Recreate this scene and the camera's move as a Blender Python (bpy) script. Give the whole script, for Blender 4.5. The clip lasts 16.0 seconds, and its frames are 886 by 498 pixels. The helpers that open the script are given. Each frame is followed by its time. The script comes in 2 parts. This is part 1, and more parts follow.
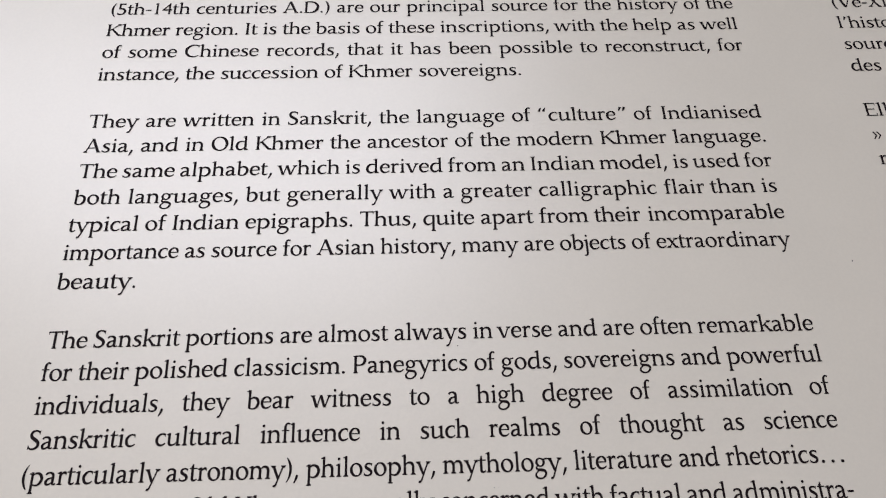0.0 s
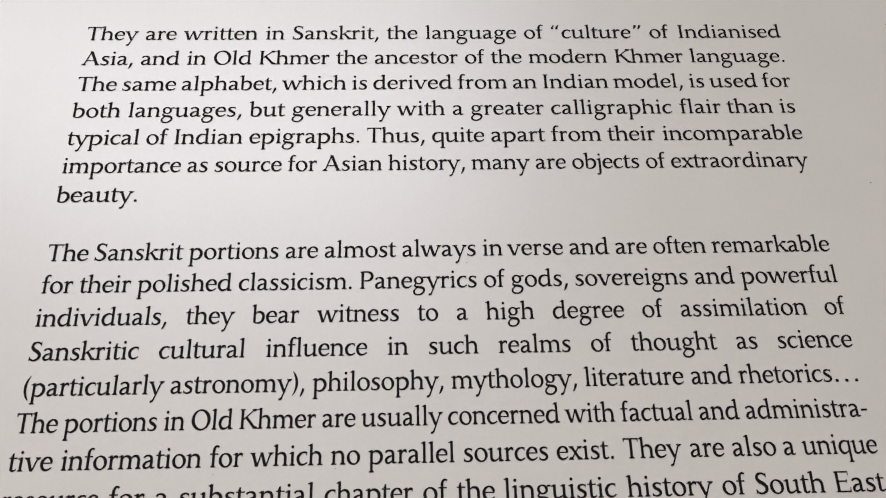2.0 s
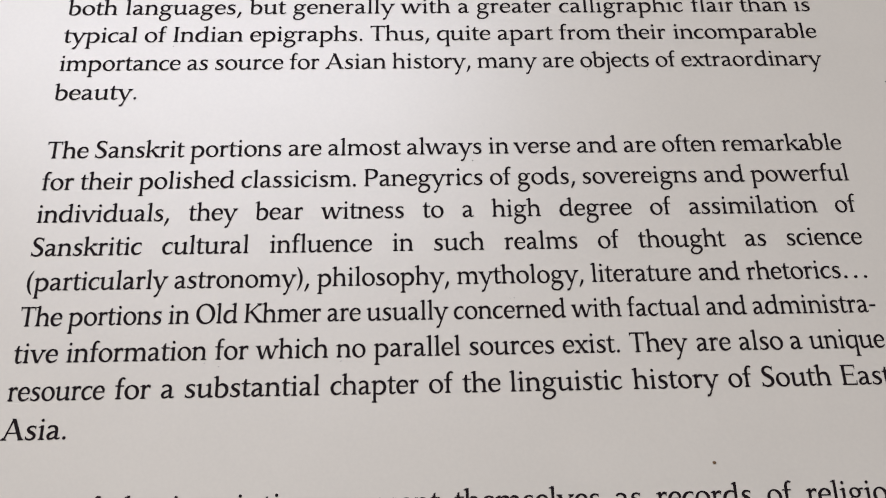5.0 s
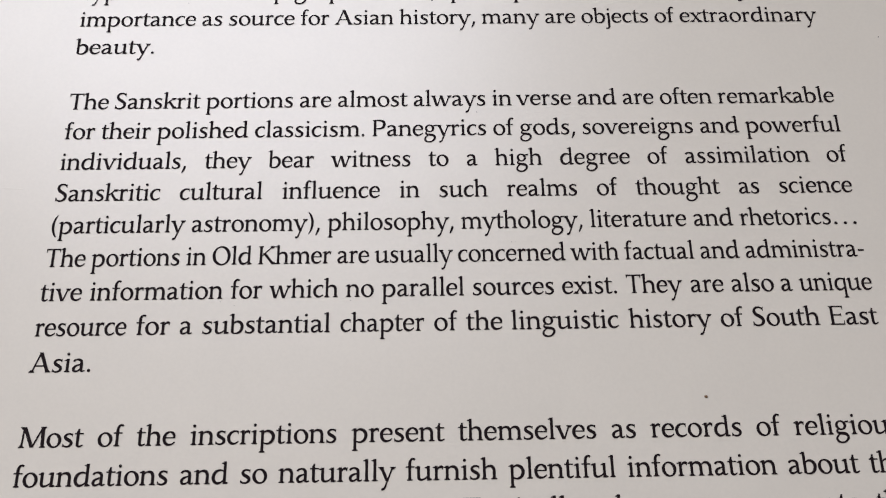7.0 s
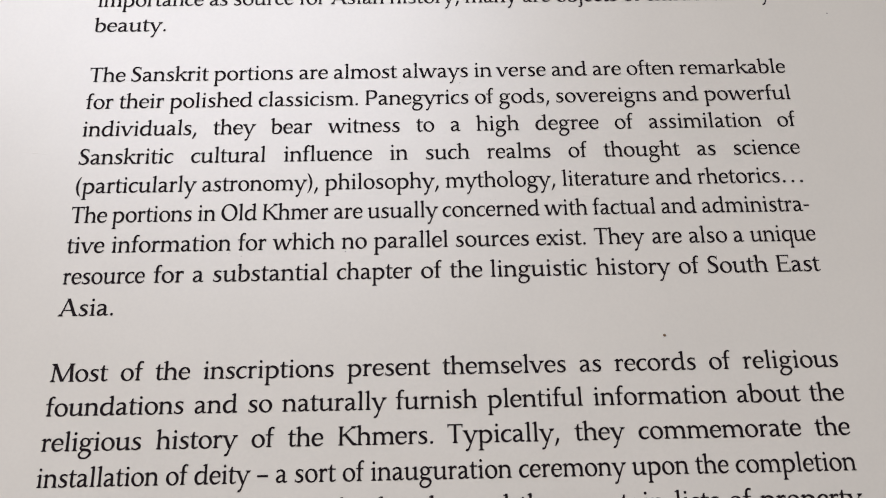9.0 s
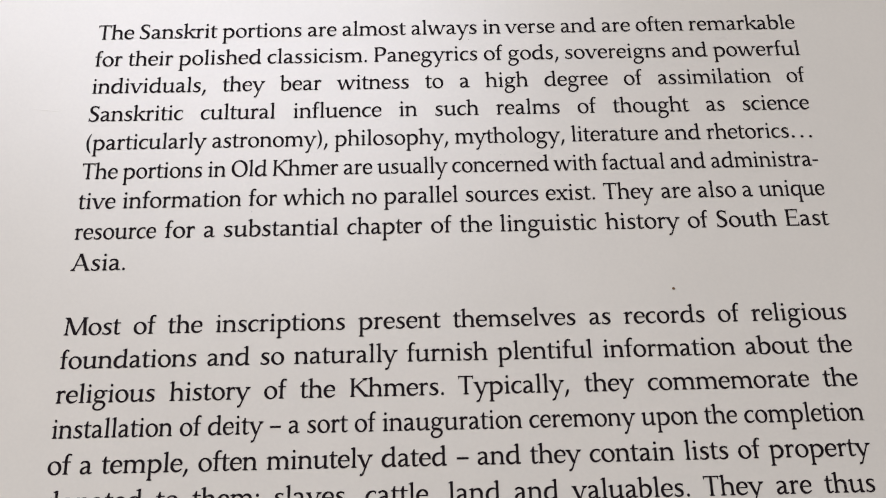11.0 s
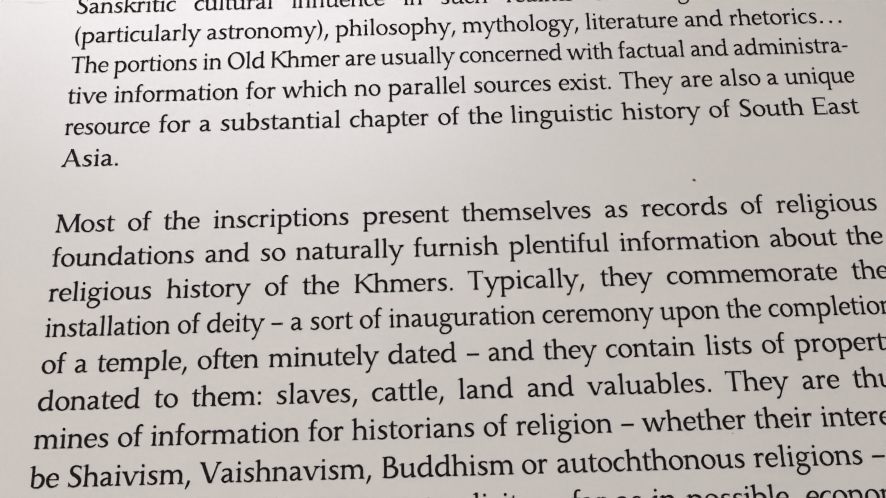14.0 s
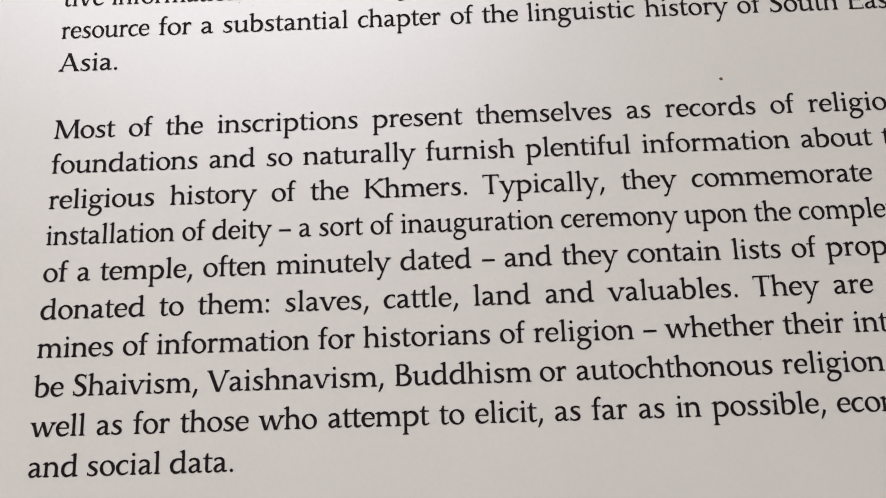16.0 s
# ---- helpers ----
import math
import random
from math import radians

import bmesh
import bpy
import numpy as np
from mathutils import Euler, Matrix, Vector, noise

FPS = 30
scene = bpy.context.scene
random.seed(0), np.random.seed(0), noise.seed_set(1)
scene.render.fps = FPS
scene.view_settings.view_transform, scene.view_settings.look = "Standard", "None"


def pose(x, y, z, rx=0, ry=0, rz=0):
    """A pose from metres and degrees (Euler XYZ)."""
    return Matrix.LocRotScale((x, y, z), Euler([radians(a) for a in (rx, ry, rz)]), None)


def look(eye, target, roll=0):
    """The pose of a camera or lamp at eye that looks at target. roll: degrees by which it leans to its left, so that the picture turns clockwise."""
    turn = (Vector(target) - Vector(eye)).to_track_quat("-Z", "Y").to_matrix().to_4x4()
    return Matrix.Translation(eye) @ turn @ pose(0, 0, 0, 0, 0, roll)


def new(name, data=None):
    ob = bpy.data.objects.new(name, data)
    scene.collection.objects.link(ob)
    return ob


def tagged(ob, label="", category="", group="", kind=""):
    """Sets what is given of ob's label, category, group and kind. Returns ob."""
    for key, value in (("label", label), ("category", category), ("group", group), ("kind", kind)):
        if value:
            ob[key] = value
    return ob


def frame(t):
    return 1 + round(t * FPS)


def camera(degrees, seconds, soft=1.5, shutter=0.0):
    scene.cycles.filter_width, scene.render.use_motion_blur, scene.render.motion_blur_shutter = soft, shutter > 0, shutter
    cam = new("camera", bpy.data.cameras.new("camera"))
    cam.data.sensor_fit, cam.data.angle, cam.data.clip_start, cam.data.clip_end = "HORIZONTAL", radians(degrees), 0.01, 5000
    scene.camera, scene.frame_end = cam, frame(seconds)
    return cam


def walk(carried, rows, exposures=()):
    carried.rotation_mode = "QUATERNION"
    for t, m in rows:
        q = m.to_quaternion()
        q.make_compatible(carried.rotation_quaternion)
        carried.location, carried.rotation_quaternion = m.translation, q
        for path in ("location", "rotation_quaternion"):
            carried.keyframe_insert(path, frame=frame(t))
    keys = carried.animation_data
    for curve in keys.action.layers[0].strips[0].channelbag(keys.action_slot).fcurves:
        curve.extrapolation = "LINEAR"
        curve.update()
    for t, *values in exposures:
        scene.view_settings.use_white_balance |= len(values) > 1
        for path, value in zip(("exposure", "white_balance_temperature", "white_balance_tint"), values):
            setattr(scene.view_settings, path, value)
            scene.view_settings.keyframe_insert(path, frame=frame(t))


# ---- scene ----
cam = camera(60.0, 16.0, soft=1.12)
TOP = 0.80          # height of the panel's printed face above the floor
ROWS = [
    (0.0, 0.1455, -0.0805, 0.2846, 24.80, -1.01, -1.60),
    (0.5, 0.1459, -0.0828, 0.2834, 24.25, -0.92, -1.64),
    (1.0, 0.1444, -0.0873, 0.2812, 23.83, -0.90, -1.62),
    (1.5, 0.1429, -0.0916, 0.2753, 23.34, -0.99, -1.45),
    (2.0, 0.1411, -0.0947, 0.2706, 22.14, -1.36, -1.17),
    (2.5, 0.1429, -0.0964, 0.2705, 21.55, -1.35, -1.20),
    (3.0, 0.1435, -0.1009, 0.2686, 21.08, -1.31, -1.20),
    (3.5, 0.1431, -0.1048, 0.2662, 20.62, -1.07, -1.22),
    (4.0, 0.1423, -0.1068, 0.2664, 20.11, -1.32, -1.13),
    (4.5, 0.1416, -0.1102, 0.2625, 19.59, -1.27, -1.01),
    (4.7, 0.1397, -0.1117, 0.2596, 19.29, -1.24, -1.13),
    (6.8, 0.1397, -0.1293, 0.2628, 17.93, -0.79, -0.89),
    (7.0, 0.1403, -0.1319, 0.2663, 17.89, -0.71, -0.83),
    (7.5, 0.1397, -0.1380, 0.2764, 17.80, -0.60, -0.80),
    (8.0, 0.1440, -0.1456, 0.2821, 17.72, -0.56, -0.90),
    (8.5, 0.1439, -0.1500, 0.2885, 17.39, -0.54, -1.03),
    (9.0, 0.1452, -0.1546, 0.2912, 17.23, -0.64, -1.06),
    (9.2, 0.1457, -0.1561, 0.2914, 16.96, -0.42, -1.01),
    (11.3, 0.1406, -0.1698, 0.2874, 16.11, -0.51, -1.24),
    (11.5, 0.1402, -0.1725, 0.2850, 16.07, -0.34, -1.27),
    (12.0, 0.1407, -0.1769, 0.2786, 15.58, -0.27, -1.38),
    (12.5, 0.1401, -0.1792, 0.2765, 15.11, -0.00, -1.48),
    (13.0, 0.1409, -0.1861, 0.2733, 14.89, 0.05, -1.49),
    (13.5, 0.1398, -0.1902, 0.2697, 14.31, 0.08, -1.38),
    (14.0, 0.1409, -0.1905, 0.2678, 13.92, 0.14, -1.45),
    (14.5, 0.1394, -0.1962, 0.2591, 13.34, 0.20, -1.40),
    (15.0, 0.1405, -0.1990, 0.2564, 12.34, 0.35, -1.32),
    (15.5, 0.1427, -0.2053, 0.2544, 12.03, 0.80, -1.57),
    (16.0, 0.1398, -0.2093, 0.2520, 11.51, 1.11, -1.59),
]
walk(cam, [(t, pose(x, y, TOP + z, rx, ry, rz)) for t, x, y, z, rx, ry, rz in ROWS],
     exposures=[(0.0, -0.03), (8.0, 0.02), (16.0, 0.10)])

# ---- light: daylight from one window in the north wall ----
ROOM = (-2.2, 2.4, -2.2, 0.95, 3.3)          # west, east, south, north, height
WIN = (-1.25, 0.36, 1.70, 3.20)             # window: west, east, sill, head
world = bpy.data.worlds.new("daylight")
scene.world = world
world.use_nodes = True
wn = world.node_tree
sky = wn.nodes.new("ShaderNodeTexSky")
sky.sky_type, sky.sun_disc = "NISHITA", False
sky.sun_elevation, sky.sun_rotation = radians(40), radians(100)
wn.nodes["Background"].inputs["Strength"].default_value = 0.12
wn.links.new(sky.outputs[0], wn.nodes["Background"].inputs["Color"])


def area(name, at, target, sx, sy, watts, colour):
    lamp = bpy.data.lights.new(name, "AREA")
    lamp.shape, lamp.size, lamp.size_y, lamp.energy, lamp.color = "RECTANGLE", sx, sy, watts, colour
    ob = new(name, lamp)
    ob.matrix_world = look(at, target)
    return ob


WX, WZ = (WIN[0] + WIN[1]) / 2, (WIN[2] + WIN[3]) / 2
area("window_daylight", (WX, ROOM[3] + 0.06, WZ), (WX, 0, WZ), WIN[1] - WIN[0] - 0.1, WIN[3] - WIN[2] - 0.1, 72, (0.885, 0.905, 1.03))


# ---- materials ----
def material(name, colour, rough=0.5, vary=0.06, scale=8.0, fine=200.0, bump=0.02, metal=0.0, spec=0.5):
    m = bpy.data.materials.new(name)
    m.use_nodes = True
    nt = m.node_tree
    b = nt.nodes["Principled BSDF"]
    co = nt.nodes.new("ShaderNodeTexCoord")
    big, small = nt.nodes.new("ShaderNodeTexNoise"), nt.nodes.new("ShaderNodeTexNoise")
    big.inputs["Scale"].default_value, small.inputs["Scale"].default_value = scale, fine
    big.inputs["Detail"].default_value, small.inputs["Detail"].default_value = 5, 3
    mix = nt.nodes.new("ShaderNodeMath")
    mix.operation = "ADD"
    ramp = nt.nodes.new("ShaderNodeMapRange")
    ramp.inputs["From Min"].default_value, ramp.inputs["From Max"].default_value = 0.6, 1.4
    ramp.inputs["To Min"].default_value, ramp.inputs["To Max"].default_value = 1 - vary, 1 + vary
    tone = nt.nodes.new("ShaderNodeVectorMath")
    tone.operation = "SCALE"
    tone.inputs[0].default_value = colour
    for n in (big, small):
        nt.links.new(co.outputs["Object"], n.inputs["Vector"])
    nt.links.new(big.outputs["Fac"], mix.inputs[0])
    nt.links.new(small.outputs["Fac"], mix.inputs[1])
    nt.links.new(mix.outputs[0], ramp.inputs["Value"])
    nt.links.new(ramp.outputs[0], tone.inputs["Scale"])
    nt.links.new(tone.outputs[0], b.inputs["Base Color"])
    bm_ = nt.nodes.new("ShaderNodeBump")
    bm_.inputs["Strength"].default_value, bm_.inputs["Distance"].default_value = bump, 0.001
    nt.links.new(small.outputs["Fac"], bm_.inputs["Height"])
    nt.links.new(bm_.outputs[0], b.inputs["Normal"])
    b.inputs["Roughness"].default_value, b.inputs["Metallic"].default_value = rough, metal
    b.inputs["Specular IOR Level"].default_value = spec
    return m


LAMINATE = material("white_satin_laminate", (0.688, 0.635, 0.535), 0.38, 0.03, 25.0, 900.0, 0.02, spec=0.68)
INK = material("black_printing_ink", (0.014, 0.0085, 0.009), 0.7, 0.2, 60.0, 2500.0, 0.02, spec=0.09)
PLASTER = material("warm_grey_wall_paint", (0.32, 0.29, 0.255), 0.85, 0.04, 1.5, 90.0, 0.1)
FLOORING = material("grey_floor_screed", (0.20, 0.195, 0.19), 0.6, 0.12, 1.2, 60.0, 0.1)
PLINTH = material("white_painted_board", (0.70, 0.69, 0.67), 0.6, 0.05, 3.0, 150.0, 0.05)
SPECK = material("brown_speck", (0.16, 0.09, 0.04), 0.8, 0.3, 800.0, 4000.0, 0.1)
DARK_SPECK = material("grey_speck", (0.10, 0.09, 0.09), 0.8, 0.3, 800.0, 4000.0, 0.1)
GLASS = bpy.data.materials.new("window_glass")
GLASS.use_nodes = True
GLASS.node_tree.nodes["Principled BSDF"].inputs["Transmission Weight"].default_value = 1.0
GLASS.node_tree.nodes["Principled BSDF"].inputs["Roughness"].default_value = 0.0


def mesh_object(name, bm, mat, parent=None, bevel=0.0):
    if bevel:
        bmesh.ops.bevel(bm, geom=bm.edges[:], offset=bevel, segments=2, profile=0.5, affect="EDGES")
    me = bpy.data.meshes.new(name)
    bm.to_mesh(me)
    bm.free()
    me.materials.append(mat)
    ob = new(name, me)
    ob.parent = parent
    return ob


def box_bm(x0, x1, y0, y1, z0, z1):
    bm = bmesh.new()
    bmesh.ops.create_cube(bm, size=1, matrix=Matrix.LocRotScale(((x0 + x1) / 2, (y0 + y1) / 2, (z0 + z1) / 2), None, (x1 - x0, y1 - y0, z1 - z0)))
    return bm


def joined(*bms):
    out = bms[0]
    for other in bms[1:]:
        me = bpy.data.meshes.new("tmp")
        other.to_mesh(me)
        out.from_mesh(me)
        bpy.data.meshes.remove(me)
        other.free()
    return out


# ---- the room ----
W0, W1, S0, S1, H = ROOM
TH = 0.12
tagged(mesh_object("floor", box_bm(W0 - TH, W1 + TH, S0 - TH, S1 + TH, -0.1, 0), FLOORING), "plain grey screed floor", "floor", kind="structure")
tagged(mesh_object("ceiling", box_bm(W0 - TH, W1 + TH, S0 - TH, S1 + TH, H, H + 0.1), PLASTER), "plain warm grey painted ceiling", "ceiling", kind="structure")
tagged(mesh_object("wall_west", box_bm(W0 - TH, W0, S0, S1, 0, H), PLASTER), "plain warm grey painted wall", "wall", kind="structure")
tagged(mesh_object("wall_south", box_bm(W0 - TH, W1 + TH, S0 - TH, S0, 0, H), PLASTER), "plain warm grey painted wall", "wall", kind="structure")
tagged(mesh_object("wall_east", box_bm(W1, W1 + TH, S0, S1, 0, H), PLASTER), "plain warm grey painted wall", "wall", kind="structure")
a, b, c, d = WIN
tagged(mesh_object("wall_north", joined(box_bm(W0 - TH, a, S1, S1 + TH, 0, H), box_bm(b, W1 + TH, S1, S1 + TH, 0, H),
                                        box_bm(a, b, S1, S1 + TH, 0, c), box_bm(a, b, S1, S1 + TH, d, H)), PLASTER),
       "warm grey painted wall with a window opening", "wall", kind="structure")
PX0, PX1, PY0, PY1 = -0.095, 0.742, -0.36, 0.30       # the panel's outline
tagged(mesh_object("plinth", box_bm(PX0 - 0.05, PX1 + 0.05, PY0 - 0.05, PY1 + 0.05, 0, TOP - 0.006), PLINTH, bevel=0.004),
       "plain white painted plinth under the panel", "plinth", kind="structure")

# ---- the panel ----
panel = tagged(new("information_panel"), "white satin information panel printed with black serif text", "information panel")
panel.location = (0, 0, TOP - 0.006)
mesh_object("board", box_bm(PX0, PX1, PY0, PY1, 0, 0.006), LAMINATE, panel, bevel=0.0012)

# ---- lettering: an old-style book face with pen contrast and serifs ----
from mathutils import geometry

ADVANCE = {}
for item in ("a500 b553 c444 d611 e479 f333 g556 h582 i291 j234 k556 l291 m883 n582 o546 p601 q560 r395 s424 t326 u603 v565 "
             "w834 x516 y556 z500 A778 B611 C709 D774 E611 I337 K726 M946 O786 P604 S525 T613 V722 X667 "
             "5500 1500 4500 (333 )333 .250 ,250 :250 -333 –500 …1130 “500 ”500 ’278 »500").split():
    ADVANCE[item[0]] = int(item[1:]) / 1000
# figures and points, from the built-in letters: left, right, bottom, top, then f a foot or h a head flag, all in thousandths of an em
SHAPES = {}
for row in """5 30 460 -20 689
1 208 296 0 689 f252,0 h252,689
4 11 480 0 689
( 60 290 -140 730
) 43 273 -140 730
. 67 183 -12 104
: 67 183 -12 462
… 84 1010 -12 104
» 50 440 40 420""".splitlines():
    bits = row.split()
    SHAPES[bits[0]] = [int(v) / 1000 for v in bits[1:5]], [(w[0], [int(v) / 1000 for v in w[1:].split(",")]) for w in bits[5:]]


# letters, as a pen draws them, in thousandths of an em. ~ a curved stroke through x,y,width; D a slanting stroke x,y,x,y,width cut level; | a stem x,bottom,top,width;
# _ a level stroke y,left,right,width; O a ring left,right,bottom,top,side,crown; * a dot x,y,radius; n an arch from stem to stem; ^ a beak x,y,wide,high;
# f foot, s slab on a top, l slab to one side, h head flag, t tail
PENNED = {}
for row in """a ~72,362,56;98,408,54;172,438,44;262,430,64;330,378,82;344,300,84;344,120,84;352,52,72;395,26,44;448,40,28;478,56,20 ~338,268,28;245,246,42;148,206,64;86,126,84;106,46,68;172,24,52;250,48,40;322,104,28
b |114,36,726,84 h114,726 ~150,366,26;222,422,44;318,430,70;424,364,92;463,240,94;425,108,84;330,24,54;230,8,36;160,18,38;98,52,40
c ~398,408,40;345,434,50;262,440,42;160,395,72;86,300,90;73,215,94;106,102,88;186,34,68;280,30,46;355,58,32;416,102,22 ^410,462,52,-128
d |460,0,726,84 h460,726 t498 ~430,408,30;350,442,38;250,438,52;142,376,82;84,238,94;112,104,88;202,28,72;296,34,48;376,74,32;428,124,24
e _256,92,436,34 ~408,254,36;410,320,74;362,404,74;264,450,38;158,410,66;84,314,86;72,218,92;104,106,88;186,34,70;284,28,48;362,56,34;438,112,22
f |146,0,510,84 f146,0 ~146,500,84;150,580,82;176,656,68;232,704,50;292,700,48;326,672,58 _443,22,300,36
g O62,434,152,469,82,36 ~398,418,34;462,430,42;540,436,46 ~150,182,30;98,140,38;92,92,50;152,54,70;280,38,80;392,14,82;456,-64,74;424,-168,60;318,-248,42;210,-262,42;104,-232,58;58,-158,64;78,-78,46;150,-8,34;200,34,26
h |120,0,726,84 h120,726 f120,0 n120,450 f450,0
i |146,0,469,84 h146,469 f146,0 *142,634,54
j |122,-140,469,84 h122,469 *118,634,54 ~122,-120,84;116,-190,74;84,-244,52;30,-262,40;-20,-250,44
k |120,0,726,84 h120,726 f120,0 D430,452,150,212,50 D258,300,478,0,104 f494,0 s440,459
l |146,0,726,84 h146,726 f146,0
m |130,0,469,84 h130,469 f130,0 n130,441 f441,0 n441,752 f752,0
n |120,0,469,84 h120,469 f120,0 n120,450 f450,0
o O32,514,-11,469,94,36
p |134,-281,469,84 h134,469 f134,-281 ~170,366,26;244,422,44;342,430,70;454,366,92;506,240,94;466,104,82;366,22,56;270,8,40;166,36,28
q |458,-281,452,84 f458,-281 ~498,470,20;440,432,32;350,442,38;250,438,52;142,376,82;84,238,94;112,104,88;202,28,72;296,34,48;376,74,32;428,124,24
r |134,0,469,84 h134,469 f134,0 ~168,340,26;214,400,42;270,430,66;330,434,68 ^374,466,78,-126
s ~346,400,30;300,430,42;222,440,44;140,408,62;110,346,80;150,282,92;244,228,94;324,158,86;316,78,72;240,24,48;152,18,42;82,46,36;50,94,26 ^366,462,42,-112 ^36,2,-44,116
t ~130,470,84;130,120,84;142,52,78;192,20,56;258,34,34;318,68,22 D150,600,120,440,50 D128,520,130,440,84 _443,20,306,36
u ~125,469,84;125,150,84;138,70,82;194,26,64;268,30,46;346,62,34;420,122,24 h125,469 |455,0,469,84 h455,469 t494
v D88,459,272,-7,98 D470,459,290,-7,42 s84,459 s474,459
w D84,459,230,-7,96 D396,459,246,-7,40 D400,466,552,-7,96 D742,459,568,-7,42 s82,459 s744,459
x D108,459,408,0,100 D408,459,92,0,42 s104,459 s420,459 f86,0 f420,0
y D86,459,286,-4,96 D474,459,218,-182,44 ~229,-160,42;190,-232,50;136,-262,60;94,-250,64 s84,459 s478,459
A D372,700,106,0,46 D370,706,656,0,112 _232,196,560,36 f104,0 f664,0
B |136,0,692,92 l136,0 l136,692 ~136,674,34;280,674,40;396,638,72;430,546,92;392,444,74;292,388,42;160,376,34 ~240,374,36;392,362,58;494,290,92;520,192,100;462,74,82;330,18,44;136,18,34
C ~640,612,36;552,668,54;424,686,44;246,626,84;118,498,102;76,345,108;110,190,106;228,58,84;396,8,52;536,26,40;652,94,26 ^664,704,60,-180
D |136,0,692,92 l136,0 l136,692 ~136,674,34;340,676,42;528,630,76;656,500,106;696,350,110;648,184,106;520,62,76;340,18,44;136,18,34
E |136,0,692,92 l136,0 l136,692 _674,136,552,38 _362,136,470,36 _20,136,566,40 ^560,692,40,-146 ^576,0,46,160 ^476,300,30,62 ^476,424,30,-62
I |169,0,692,92 f169,0 s169,692
K |136,0,692,92 f136,0 s136,692 D596,680,176,318,50 D270,420,636,0,116 s602,692 f652,0
M D168,692,122,0,48 D172,692,476,10,112 D796,692,486,10,46 D792,692,830,0,98 f122,0 f832,0 s136,692 s814,692
O O34,751,-18,709,108,42
P |136,0,692,92 f136,0 l136,692 ~136,674,34;300,676,42;444,638,78;514,520,102;466,384,82;350,322,44;180,318,32
S ~428,602,30;378,656,46;272,684,50;158,644,72;112,540,94;166,430,108;300,346,112;408,242,104;402,116,88;304,32,58;180,16,50;90,62,40;48,142,28 ^456,704,50,-164 ^30,-8,-52,172
T |302,0,692,92 f302,0 _670,24,580,44 ^14,692,-54,-132 ^590,692,54,-132
V D92,692,366,-9,114 D638,692,386,-9,46 s90,692 s642,692
X D118,692,556,0,112 D568,692,98,0,46 s112,692 s574,692 f96,0 f560,0
, ~164,108,70;136,10,76;96,-82,54;44,-178,22
- _250,44,282,62
– _246,40,460,70
’ ~180,690,98;158,606,78;98,480,26
” ~224,690,98;202,606,78;140,480,26 ~420,690,98;398,606,78;336,480,26
“ ~106,496,98;128,580,78;190,706,26 ~302,496,98;324,580,78;386,706,26""".splitlines():
    name_, *bits = row.split()
    PENNED[name_] = [(w[0], [[int(v) / 1000 for v in node.split(",")] for node in w[1:].split(";")]) for w in bits]
SPREAD = 0.009      # how far the ink runs past the pen


def ribbon(nodes):
    """The outline of a stroke that swells and thins along a smooth curve through its nodes."""
    p = np.array(nodes)
    p = np.vstack([2 * p[0] - p[1], p, 2 * p[-1] - p[-2]])
    out = []
    for k in range(1, len(p) - 2):
        last = k == len(p) - 3
        for u in np.linspace(0, 1, 6 if last else 5, endpoint=last) if last else np.linspace(0, 1, 5, endpoint=False):
            a0, a1, a2, a3 = p[k - 1:k + 3]
            out.append(0.5 * (2 * a1 + (a2 - a0) * u + (2 * a0 - 5 * a1 + 4 * a2 - a3) * u * u + (3 * a1 - a0 - 3 * a2 + a3) * u ** 3))
    out = np.array(out)
    way = np.gradient(out[:, :2], axis=0)
    way /= np.maximum(np.linalg.norm(way, axis=1), 1e-9)[:, None]
    side = np.stack([-way[:, 1], way[:, 0]], 1) * (out[:, 2:3] / 2 + SPREAD)
    return out[:, :2] + side, out[:, :2] - side


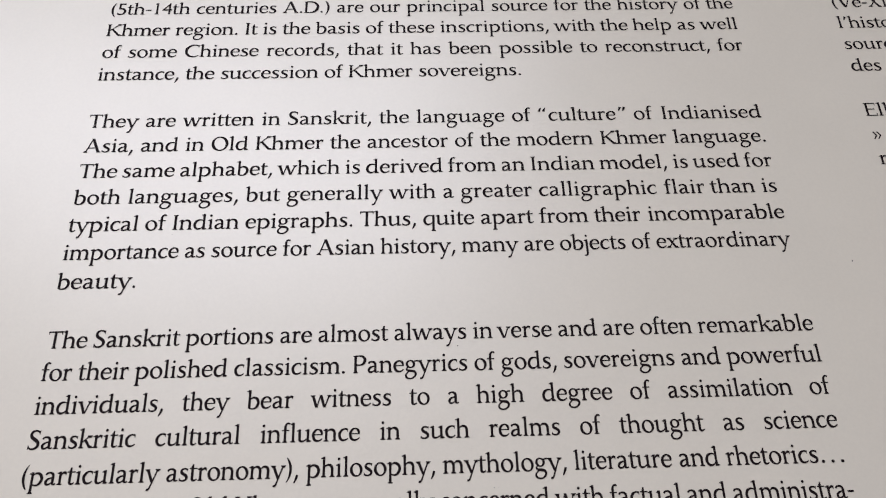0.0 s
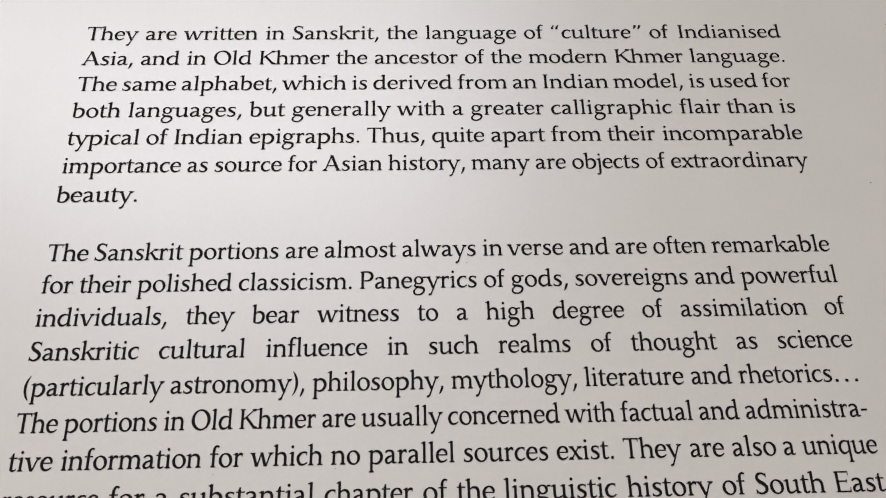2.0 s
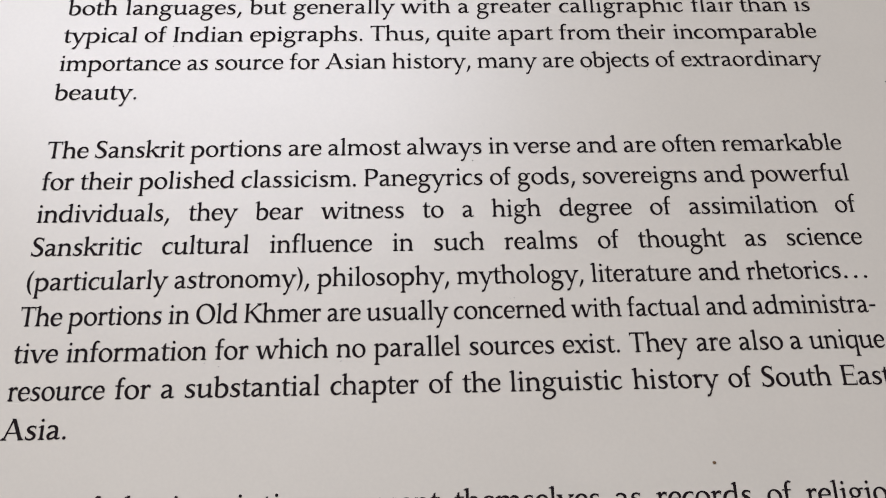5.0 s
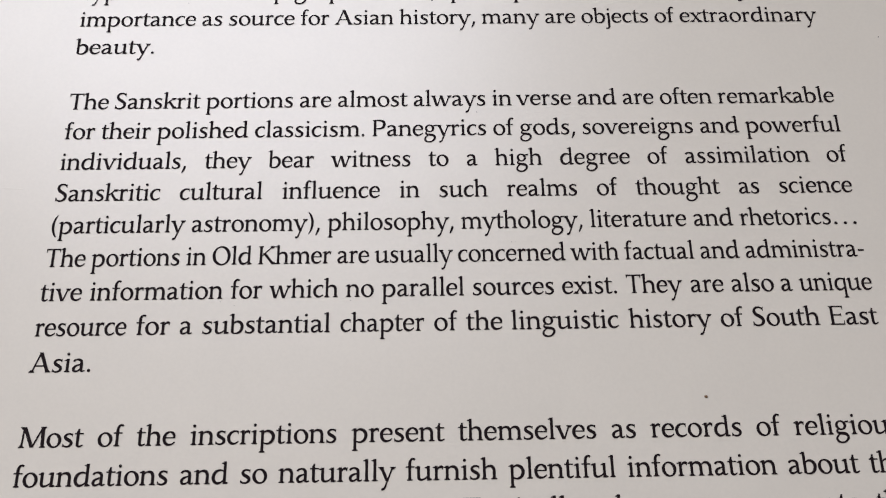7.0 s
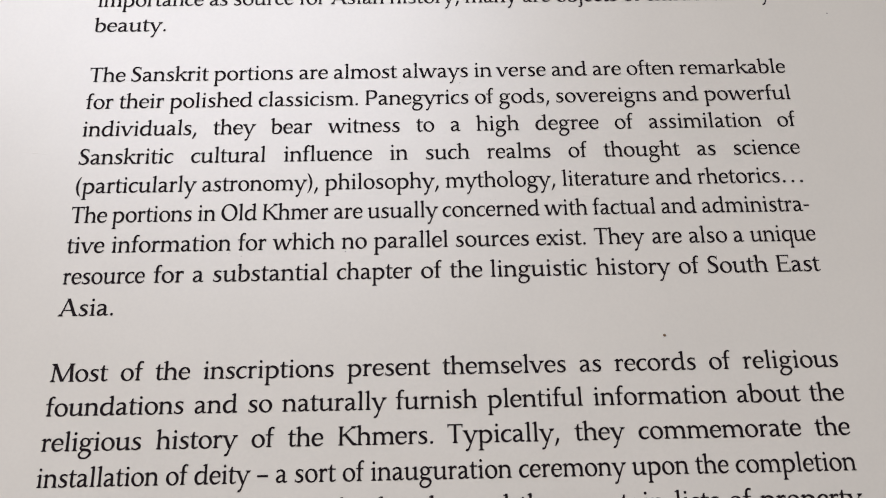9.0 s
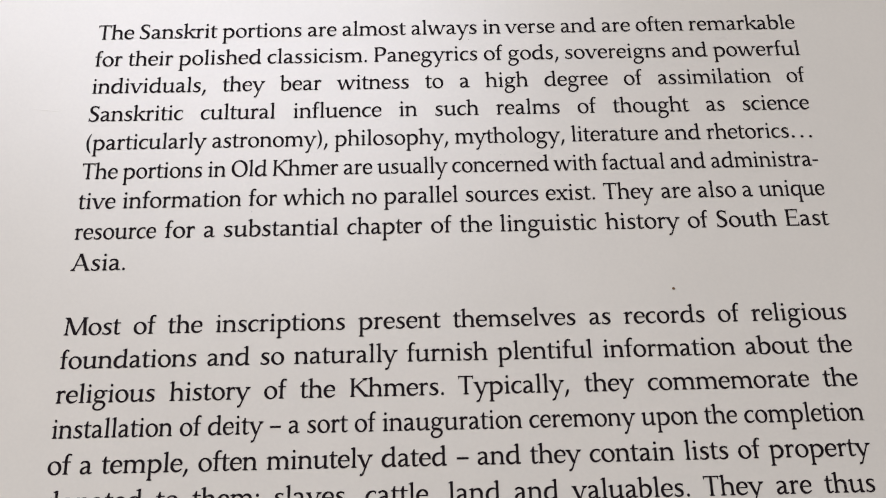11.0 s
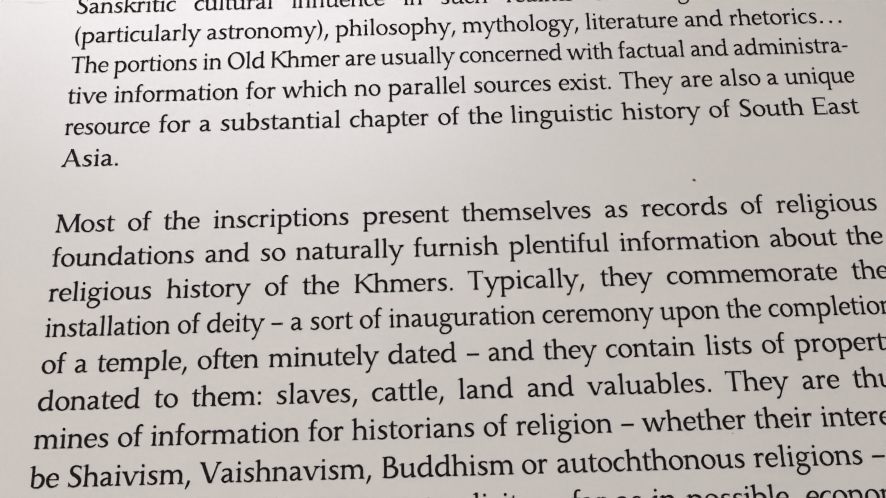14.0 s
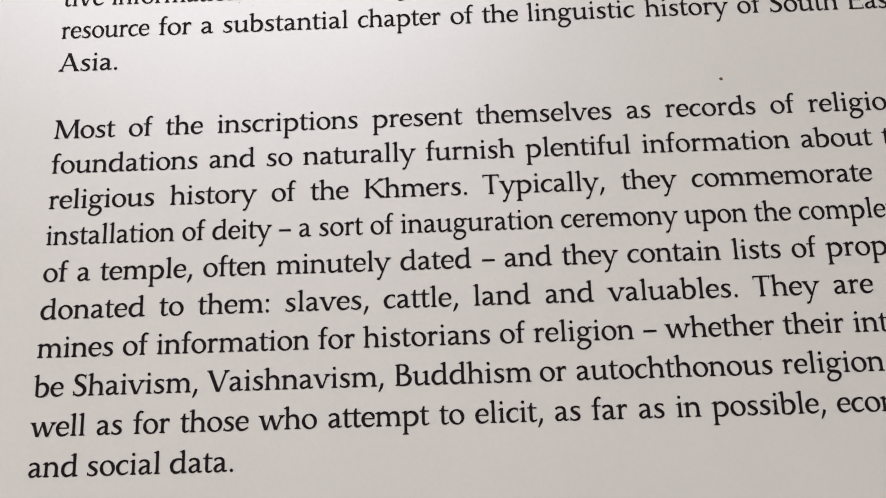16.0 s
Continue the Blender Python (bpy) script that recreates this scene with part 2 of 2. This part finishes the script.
def penned(ch):
    """Vertices and triangles of one pen-drawn letter, one em high."""
    verts, tris = [], []

    def strip(one, two, closed=False):
        """Fills between two lines of equally many points; each stroke lies a hair above the last."""
        base, n, z = len(verts), len(one), 0.0012 * strip.count
        strip.count += 1
        verts.extend((x, y, z) for line in (one, two) for x, y in line)
        for k in range(n if closed else n - 1):
            m = (k + 1) % n
            for t3 in ((k, m, n + m), (k, n + m, n + k)):
                (ax, ay, _), (bx, by, _), (cx, cy, _) = (verts[base + i] for i in t3)
                turn = (bx - ax) * (cy - ay) - (by - ay) * (cx - ax)
                if abs(turn) > 1e-12:
                    tris.append(tuple(base + i for i in (t3 if turn > 0 else t3[::-1])))

    def fan(points):
        pts = np.array(points)
        strip(pts, np.repeat(pts.mean(0)[None], len(pts), 0), True)

    strip.count = 0
    e = SPREAD
    for kind, nodes in PENNED[ch]:
        v = nodes[0]
        if kind == "~":
            strip(*ribbon(nodes))
        elif kind == "D":
            x0, y0, x1, y1, w = v
            h = w / 2 + e
            strip([(x0 - h, y0), (x1 - h, y1)], [(x0 + h, y0), (x1 + h, y1)])
        elif kind == "|":
            x, y0, y1, w = v
            h = w / 2 + e
            waist = h * 0.95                    # stems narrow a little at the middle
            ym, rows = (y0 + y1) / 2, (-1, 0, 1)
            strip([(x - (h, waist, h)[r + 1], (y0 - e * 0.5, ym, y1)[r + 1]) for r in rows], [(x + (h, waist, h)[r + 1], (y0 - e * 0.5, ym, y1)[r + 1]) for r in rows])
        elif kind == "_":
            y, x0, x1, w = v
            strip([(x0 - e, y - w / 2 - e * 0.5), (x1 + e, y - w / 2 - e * 0.5)], [(x0 - e, y + w / 2 + e * 0.5), (x1 + e, y + w / 2 + e * 0.5)])
        elif kind == "O":
            x0, x1, y0, y1, wx, wy = v
            cx, cy, rx, ry = (x0 + x1) / 2, (y0 + y1) / 2, (x1 - x0) / 2, (y1 - y0) / 2
            a_ = np.linspace(0, 2 * math.pi, 40, endpoint=False)
            outer = np.stack([cx + (rx + e) * np.cos(a_), cy + (ry + e) * np.sin(a_)], 1)
            ix, iy = (rx - wx - e) * np.cos(a_), (ry - wy - e) * np.sin(a_)
            c_, s_ = math.cos(radians(13)), math.sin(radians(13))
            strip(outer, np.stack([cx + c_ * ix - s_ * iy, cy + s_ * ix * 0.9 + c_ * iy], 1), True)
        elif kind == "*":
            fan([(v[0] + v[2] * math.cos(k * math.pi / 8), v[1] + v[2] * math.sin(k * math.pi / 8)) for k in range(16)])
        elif kind == "n":
            x0, x1 = v
            d = x1 - x0
            strip(*ribbon([(x0 + 0.036, 0.366, 0.026), (x0 + 0.33 * d, 0.420, 0.040), (x0 + 0.58 * d, 0.434, 0.064), (x0 + 0.84 * d, 0.404, 0.084),
                           (x1 - 0.003, 0.315, 0.086), (x1, 0.22, 0.084), (x1, 0.0, 0.084)]))
        elif kind == "^":
            x, y, w, h = v                      # a wedge that narrows to its tip
            strip([(x, y), (x - 0.22 * w, y + h)], [(x - w, y + 0.22 * h), (x - 0.22 * w - math.copysign(0.020, w), y + h)])
        elif kind in "fsl":
            fan(foot(v[0], v[1], 1 if kind == "f" or v[1] == 0 else -1, right=0.04 if kind == "l" else 0.098))
        elif kind == "h":
            fan(flag(*v))
        elif kind == "t":
            fan(tail(*v))
    return verts, tris


def outline_loops(ch):
    """The closed outlines of one letter of the built-in font."""
    cu = bpy.data.curves.new("letter", "FONT")
    cu.body, cu.resolution_u = ch, 4
    ob = new("letter", cu)
    me = bpy.data.meshes.new_from_object(ob.evaluated_get(bpy.context.evaluated_depsgraph_get()))
    bm = bmesh.new()
    bm.from_mesh(me)
    bmesh.ops.remove_doubles(bm, verts=bm.verts[:], dist=1e-5)
    loops, left = [], {e for e in bm.edges if len(e.link_faces) == 1}
    while left:
        e = left.pop()
        start, v, chain = e.verts[0], e.verts[1], [e.verts[0].co.copy()]
        while v is not start:
            chain.append(v.co.copy())
            e = next((k for k in v.link_edges if k in left), None)
            if e is None:
                break
            left.discard(e)
            v = e.other_vert(v)
        loops.append(np.array([(p.x, p.y) for p in chain]))
    bm.free()
    bpy.data.objects.remove(ob)
    bpy.data.meshes.remove(me)
    bpy.data.curves.remove(cu)
    return loops


def inside(p, loop):
    x, y = p
    x0, y0 = loop[:, 0], loop[:, 1]
    x1, y1 = np.roll(x0, -1), np.roll(y0, -1)
    cross = ((y0 > y) != (y1 > y)) & (x < (x1 - x0) * (y - y0) / np.where(y1 == y0, 1, y1 - y0) + x0)
    return cross.sum() % 2 == 1


NIB = np.array((math.cos(radians(24)), math.sin(radians(24))))     # edge of the broad pen
FULL, FINE, BOLD = 0.086, 0.025, 0.0088


def fit_box(loops, x0, x1, y0, y1):
    pts = np.concatenate(loops)
    lo, hi = pts.min(0), pts.max(0)
    k = np.array((x1 - x0, y1 - y0)) / np.maximum(hi - lo, 1e-6)
    return [(l - lo) * k + (x0, y0) for l in loops]


def foot(x, y, up=1, left=0.098, right=0.098):
    """A bracketed slab serif across the end of a stem at x, y."""
    s = 0.042
    pts = [(-left, 0), (right, 0), (right, 0.034), (s + 0.022, 0.044), (s, 0.086), (-s, 0.086), (-s - 0.022, 0.044), (-left, 0.034)]
    return np.array([(x + px, y + up * py) for px, py in pts])


def flag(x, y):
    """The slanted head serif on the top left of a stem."""
    pts = [(-0.122, -0.072), (-0.116, -0.044), (0.020, 0.0), (0.045, 0.002), (0.045, -0.09), (-0.045, -0.12), (-0.052, -0.082)]
    return np.array([(x + px, y + py) for px, py in pts])


def tail(x):
    """The small rising stroke at the foot of a stem that ends on the right."""
    pts = [(-0.07, 0.030), (0.0, -0.008), (0.030, -0.004), (0.088, 0.020), (0.088, 0.042), (0.0, 0.08)]
    return np.array([(x + px, py) for px, py in pts])


def letter(ch):
    """Vertices and triangles of one figure or point, one em high."""
    (x0, x1, y0, y1), serifs = SHAPES[ch]
    loops = fit_box(outline_loops(ch), x0, x1, y0, y1)
    thin = []
    if ch in ".:…":
        thin = loops
    else:
        for n, loop in enumerate(loops):
            hole = sum(inside(loop[0], other) for m, other in enumerate(loops) if m != n) % 2
            area2 = np.sum(loop[:, 0] * np.roll(loop[:, 1], -1) - np.roll(loop[:, 0], -1) * loop[:, 1])
            if (area2 < 0) != bool(hole):
                loop = loop[::-1]
            e = np.roll(loop, -1, 0) - loop
            nrm = np.stack([e[:, 1], -e[:, 0]], 1) / np.maximum(np.linalg.norm(e, axis=1), 1e-9)[:, None]
            cut = (FULL - FINE) / 2 * (1 - np.abs(nrm @ NIB)) - BOLD
            n0, c0 = np.roll(nrm, 1, 0), np.roll(cut, 1)
            mid = nrm + n0
            mid /= np.maximum(np.linalg.norm(mid, axis=1), 0.3)[:, None]
            depth = (cut + c0) / 2 / np.maximum((mid * nrm).sum(1), 0.5)
            thin.append(loop - mid * depth[:, None])
        thin = fit_box(thin, x0, x1, y0, y1)
    solids = []
    holes = [any(inside(l[0], o) for m, o in enumerate(thin) if m != n) for n, l in enumerate(thin)]
    for n, l in enumerate(thin):
        if not holes[n]:
            solids.append([l] + [o for m, o in enumerate(thin) if holes[m] and inside(o[0], l)])
    plain = len(solids)
    for kind, v in serifs:
        if kind == "f":
            solids.append([foot(*v)])
        elif kind == "h":
            solids.append([flag(*v)])
    verts, tris = [], []
    for n, group in enumerate(solids):
        base, lift = len(verts), 0.003 * (n >= plain)      # serifs lie a hair above the strokes
        polys = [[Vector((x, y, 0)) for x, y in l] for l in group]
        for t3 in geometry.tessellate_polygon(polys):
            p = sum(polys, [])
            a_, b_, c_ = (p[k] for k in t3)
            turn = (b_ - a_).cross(c_ - a_).z
            tris.append(tuple(base + k for k in (t3 if turn > 0 else t3[::-1])))
        verts += [(v.x, v.y, lift) for poly in polys for v in poly]
    return verts, tris


EM = 0.00988
LEADING = 0.01264
LETTERS = {}
INK_LIFT = 0.00012


def fitted(track):
    """Tight setting is part letter spacing, part narrower letters."""
    return (-0.012, 1 + (track + 0.012) / 0.52) if track < -0.02 else (track, 1.0)


def word_width(text, track=0.0):
    k, wide = fitted(track)
    return sum(ADVANCE[ch] for ch in text) * wide + k * (len(text) - 1)


def set_word(text, x, y, parent, em, track=0.0, slope=0.0):
    verts, faces, at = [], [], 0.0
    k, wide = fitted(track)
    for ch in text:
        if ch not in LETTERS:
            LETTERS[ch] = penned(ch) if ch in PENNED else letter(ch)
        v, f = LETTERS[ch]
        base = len(verts)
        verts += [((px * wide + at) * em, py * em, pz * em) for px, py, pz in v]
        faces += [tuple(base + k for k in t3) for t3 in f]
        at += ADVANCE[ch] * wide + k
    me = bpy.data.meshes.new("printed_word")
    me.from_pydata(verts, [], faces)
    me.materials.append(INK)
    ob = new("printed_word", me)
    ob.location, ob.rotation_euler.z = (x, y, 0.006 + INK_LIFT), slope
    ob.parent = parent
    return tagged(ob, "black printed word " + text)


def set_line(text, x, y, right=None, track=-0.01, space=0.24, slope=0.0, em=EM):
    """One line of text from x, spread to the right margin where one is given: by its word spaces or, with no letter spacing given,
    by its letters. Each _ sets a word tighter, < and > move it a little back or on."""
    words = text.split(" ")
    if track is None:
        lo, hi = -0.12, 0.0
        for _ in range(30):
            track = (lo + hi) / 2
            wide = sum(word_width(w, track) for w in words) + 0.225 * (len(words) - 1)
            lo, hi = (lo, track) if wide > (right - x) / em else (track, hi)
    words = [(w.lstrip("_<>"), track - 0.025 * w.count("_"), 0.04 * (w.count(">") - w.count("<"))) for w in words]
    natural = sum(word_width(w, k) for w, k, _ in words) * em
    gap = (right - x - natural) / (len(words) - 1) if right and len(words) > 1 else space * em
    left = x
    for w, k, shift in words:
        set_word(w, x + shift * em, y + slope * (x - left), panel, em, k, slope)
        x += word_width(w, k) * em + gap


# per paragraph: first baseline, rise to the right, left and right margin; then the lines, each with its letter spacing in thousandths of an em (= where the letters are squeezed to fit).
# a star ends a line that is not spread to the full column
PARAGRAPHS = [
    (0.1374 + 3 * LEADING, 0.0014, 0.0005, 0.2979, """\
-21 (5th-14th centuries A.D.) are our principal source for the history of the
-16 Khmer region. It is the basis of these inscriptions, with the help as well
-16 of some Chinese records, that it has been possible to reconstruct, for
-17 instance, the succession of Khmer sovereigns.*"""),
    (0.0362 + 6 * LEADING, 0.0026, 0.0007, 0.2982, """\
-9 They are written in Sanskrit, the language of “culture” of >>Indianised
-13 Asia, and in Old Khmer the ancestor of the modern >Khmer >language.
-8 The same alphabet, which is derived from an Indian model, >is >used >for
-5 both languages, but generally with a greater calligraphic >flair than is
-15 typical of Indian epigraphs. Thus, quite apart from their >incomparable
-35 importance as source for Asian history, many are objects of extraordinary
-10 beauty.*"""),
    (-0.0008 + LEADING, 0.0031, 0.0014, 0.2997, """\
-37 The Sanskrit portions are almost always in <verse <and <are <often <remarkable
-38 for their polished classicism. Panegyrics of gods, sovereigns and powerful
-46 individuals, they bear witness to a high degree of assimilation of
-46 Sanskritic cultural influence in such realms of thought as science
= (particularly astronomy), philosophy, mythology, literature and rhetorics…
-64 The portions in Old Khmer are usually concerned with factual and administra-
-46 tive information for which no parallel sources exist. >They >>are >>also >a >_unique
-22 __resource for a substantial _chapter of the <linguistic history of South East
-10 Asia.*"""),
    (-0.1397 + 2 * LEADING, 0.0025, 0.0015, 0.3006, """\
-15 Most of the inscriptions present themselves as records of religious
-14 foundations and so naturally furnish plentiful information about the
-17 religious history of the Khmers. <Typically, they commemorate the
= installation of deity – a sort of inauguration ceremony upon the completion
-17 of a temple, often minutely dated – <and <they <contain lists of property
-10 donated to them: slaves, cattle, land and valuables. They are thus
-12 mines of information for historians of religion – whether their interest
-13 be Shaivism, Vaishnavism, >Buddhism or autochthonous religions – as
-19 well as for those who attempt to elicit, as far as in possible, economic
-9 and social data.*"""),
]
for first, rise, left_edge, right_edge, block in PARAGRAPHS:
    for n, row in enumerate(block.splitlines()):
        spacing, text = row.split(" ", 1)
        set_line(text.rstrip("*"), left_edge, first - n * LEADING, None if text.endswith("*") else right_edge, None if spacing == "=" else int(spacing) / 1000, slope=rise)

# the start of the French column beside it
FRENCH = 0.3460
for (first, rise, *_), words in zip(PARAGRAPHS, ("(Ve-XI l’histo sourc des", "Elle » r")):
    for n, text in enumerate(words.split()):
        set_line(text, FRENCH, first + rise * FRENCH - n * LEADING, slope=rise)


# ---- specks on the panel ----
def speck(x, y, size, mat, label):
    bm = bmesh.new()
    bmesh.ops.create_icosphere(bm, subdivisions=2, radius=size / 2)
    for v in bm.verts:
        v.co *= 1 + 0.35 * noise.noise(v.co * 1500 + Vector((x * 900, y * 900, 0)))
        v.co.z = max(v.co.z * 0.5, -size * 0.12)
    ob = mesh_object("dust_speck", bm, mat)
    ob.location = (x, y, TOP + size * 0.12)
    return tagged(ob, label, "speck", "specks on the panel")


speck(0.2348, -0.1004, 0.0011, SPECK, "tiny brown speck lying on the white panel")
speck(0.3218, 0.0421, 0.0006, DARK_SPECK, "tiny dark speck lying on the white panel")
speck(0.2385, -0.1910, 0.0004, DARK_SPECK, "tiny dark speck lying on the white panel")
for sx, sy in ((0.0654, -0.0649), (0.0704, -0.0662), (0.1115, -0.0649), (0.2050, 0.0482), (0.2090, 0.1054)):
    speck(sx, sy, 0.0003, DARK_SPECK, "tiny dark speck lying on the white panel")
for sx in (0.1700, 0.1716):
    speck(sx, -0.0435, 0.0002, DARK_SPECK, "tiny dark speck lying on the white panel")
speck(0.0435, 0.0596, 0.00035, DARK_SPECK, "tiny dark speck lying on the white panel")
speck(0.1587, 0.0096, 0.0004, DARK_SPECK, "tiny dark speck lying on the white panel")

# ---- a faint crease in the panel's face, beside the text ----
crease = bmesh.new()
rows = []
for k in range(25):
    u = k / 24
    x, y = -0.0228 + 0.0145 * u, -0.0206 + 0.0005 * noise.noise(Vector((u * 4.0, 0.3, 0))) + 0.0004 * math.sin(u * 7)
    high, wide = 0.00007 * math.sin(math.pi * u) * (0.7 + 0.5 * math.sin(u * 19)), 0.00032
    rows.append([crease.verts.new((x, y + d * wide, 0.006 + (high if d == 0 else -0.00003))) for d in (-1, 0, 1)])
for one, two in zip(rows, rows[1:]):
    for k in (0, 1):
        crease.faces.new((one[k], two[k], two[k + 1], one[k + 1]))
tagged(mesh_object("crease", crease, LAMINATE, panel), "faint raised crease in the white surface")

# ---- window in the north wall ----
a, b, c, d = WIN
y0, y1, bar = S1 + 0.07, S1 + 0.11, 0.05
window = tagged(mesh_object("window_1", joined(
    box_bm(a, b, y0, y1, c, c + bar), box_bm(a, b, y0, y1, d - bar, d),
    box_bm(a, a + bar, y0, y1, c + bar, d - bar), box_bm(b - bar, b, y0, y1, c + bar, d - bar)), PLINTH),
    "white painted window frame with one clear pane", "window", kind="structure")
pane = mesh_object("pane", box_bm(a + bar, b - bar, S1 + 0.088, S1 + 0.092, c + bar, d - bar), GLASS, window)
pane.visible_shadow = False
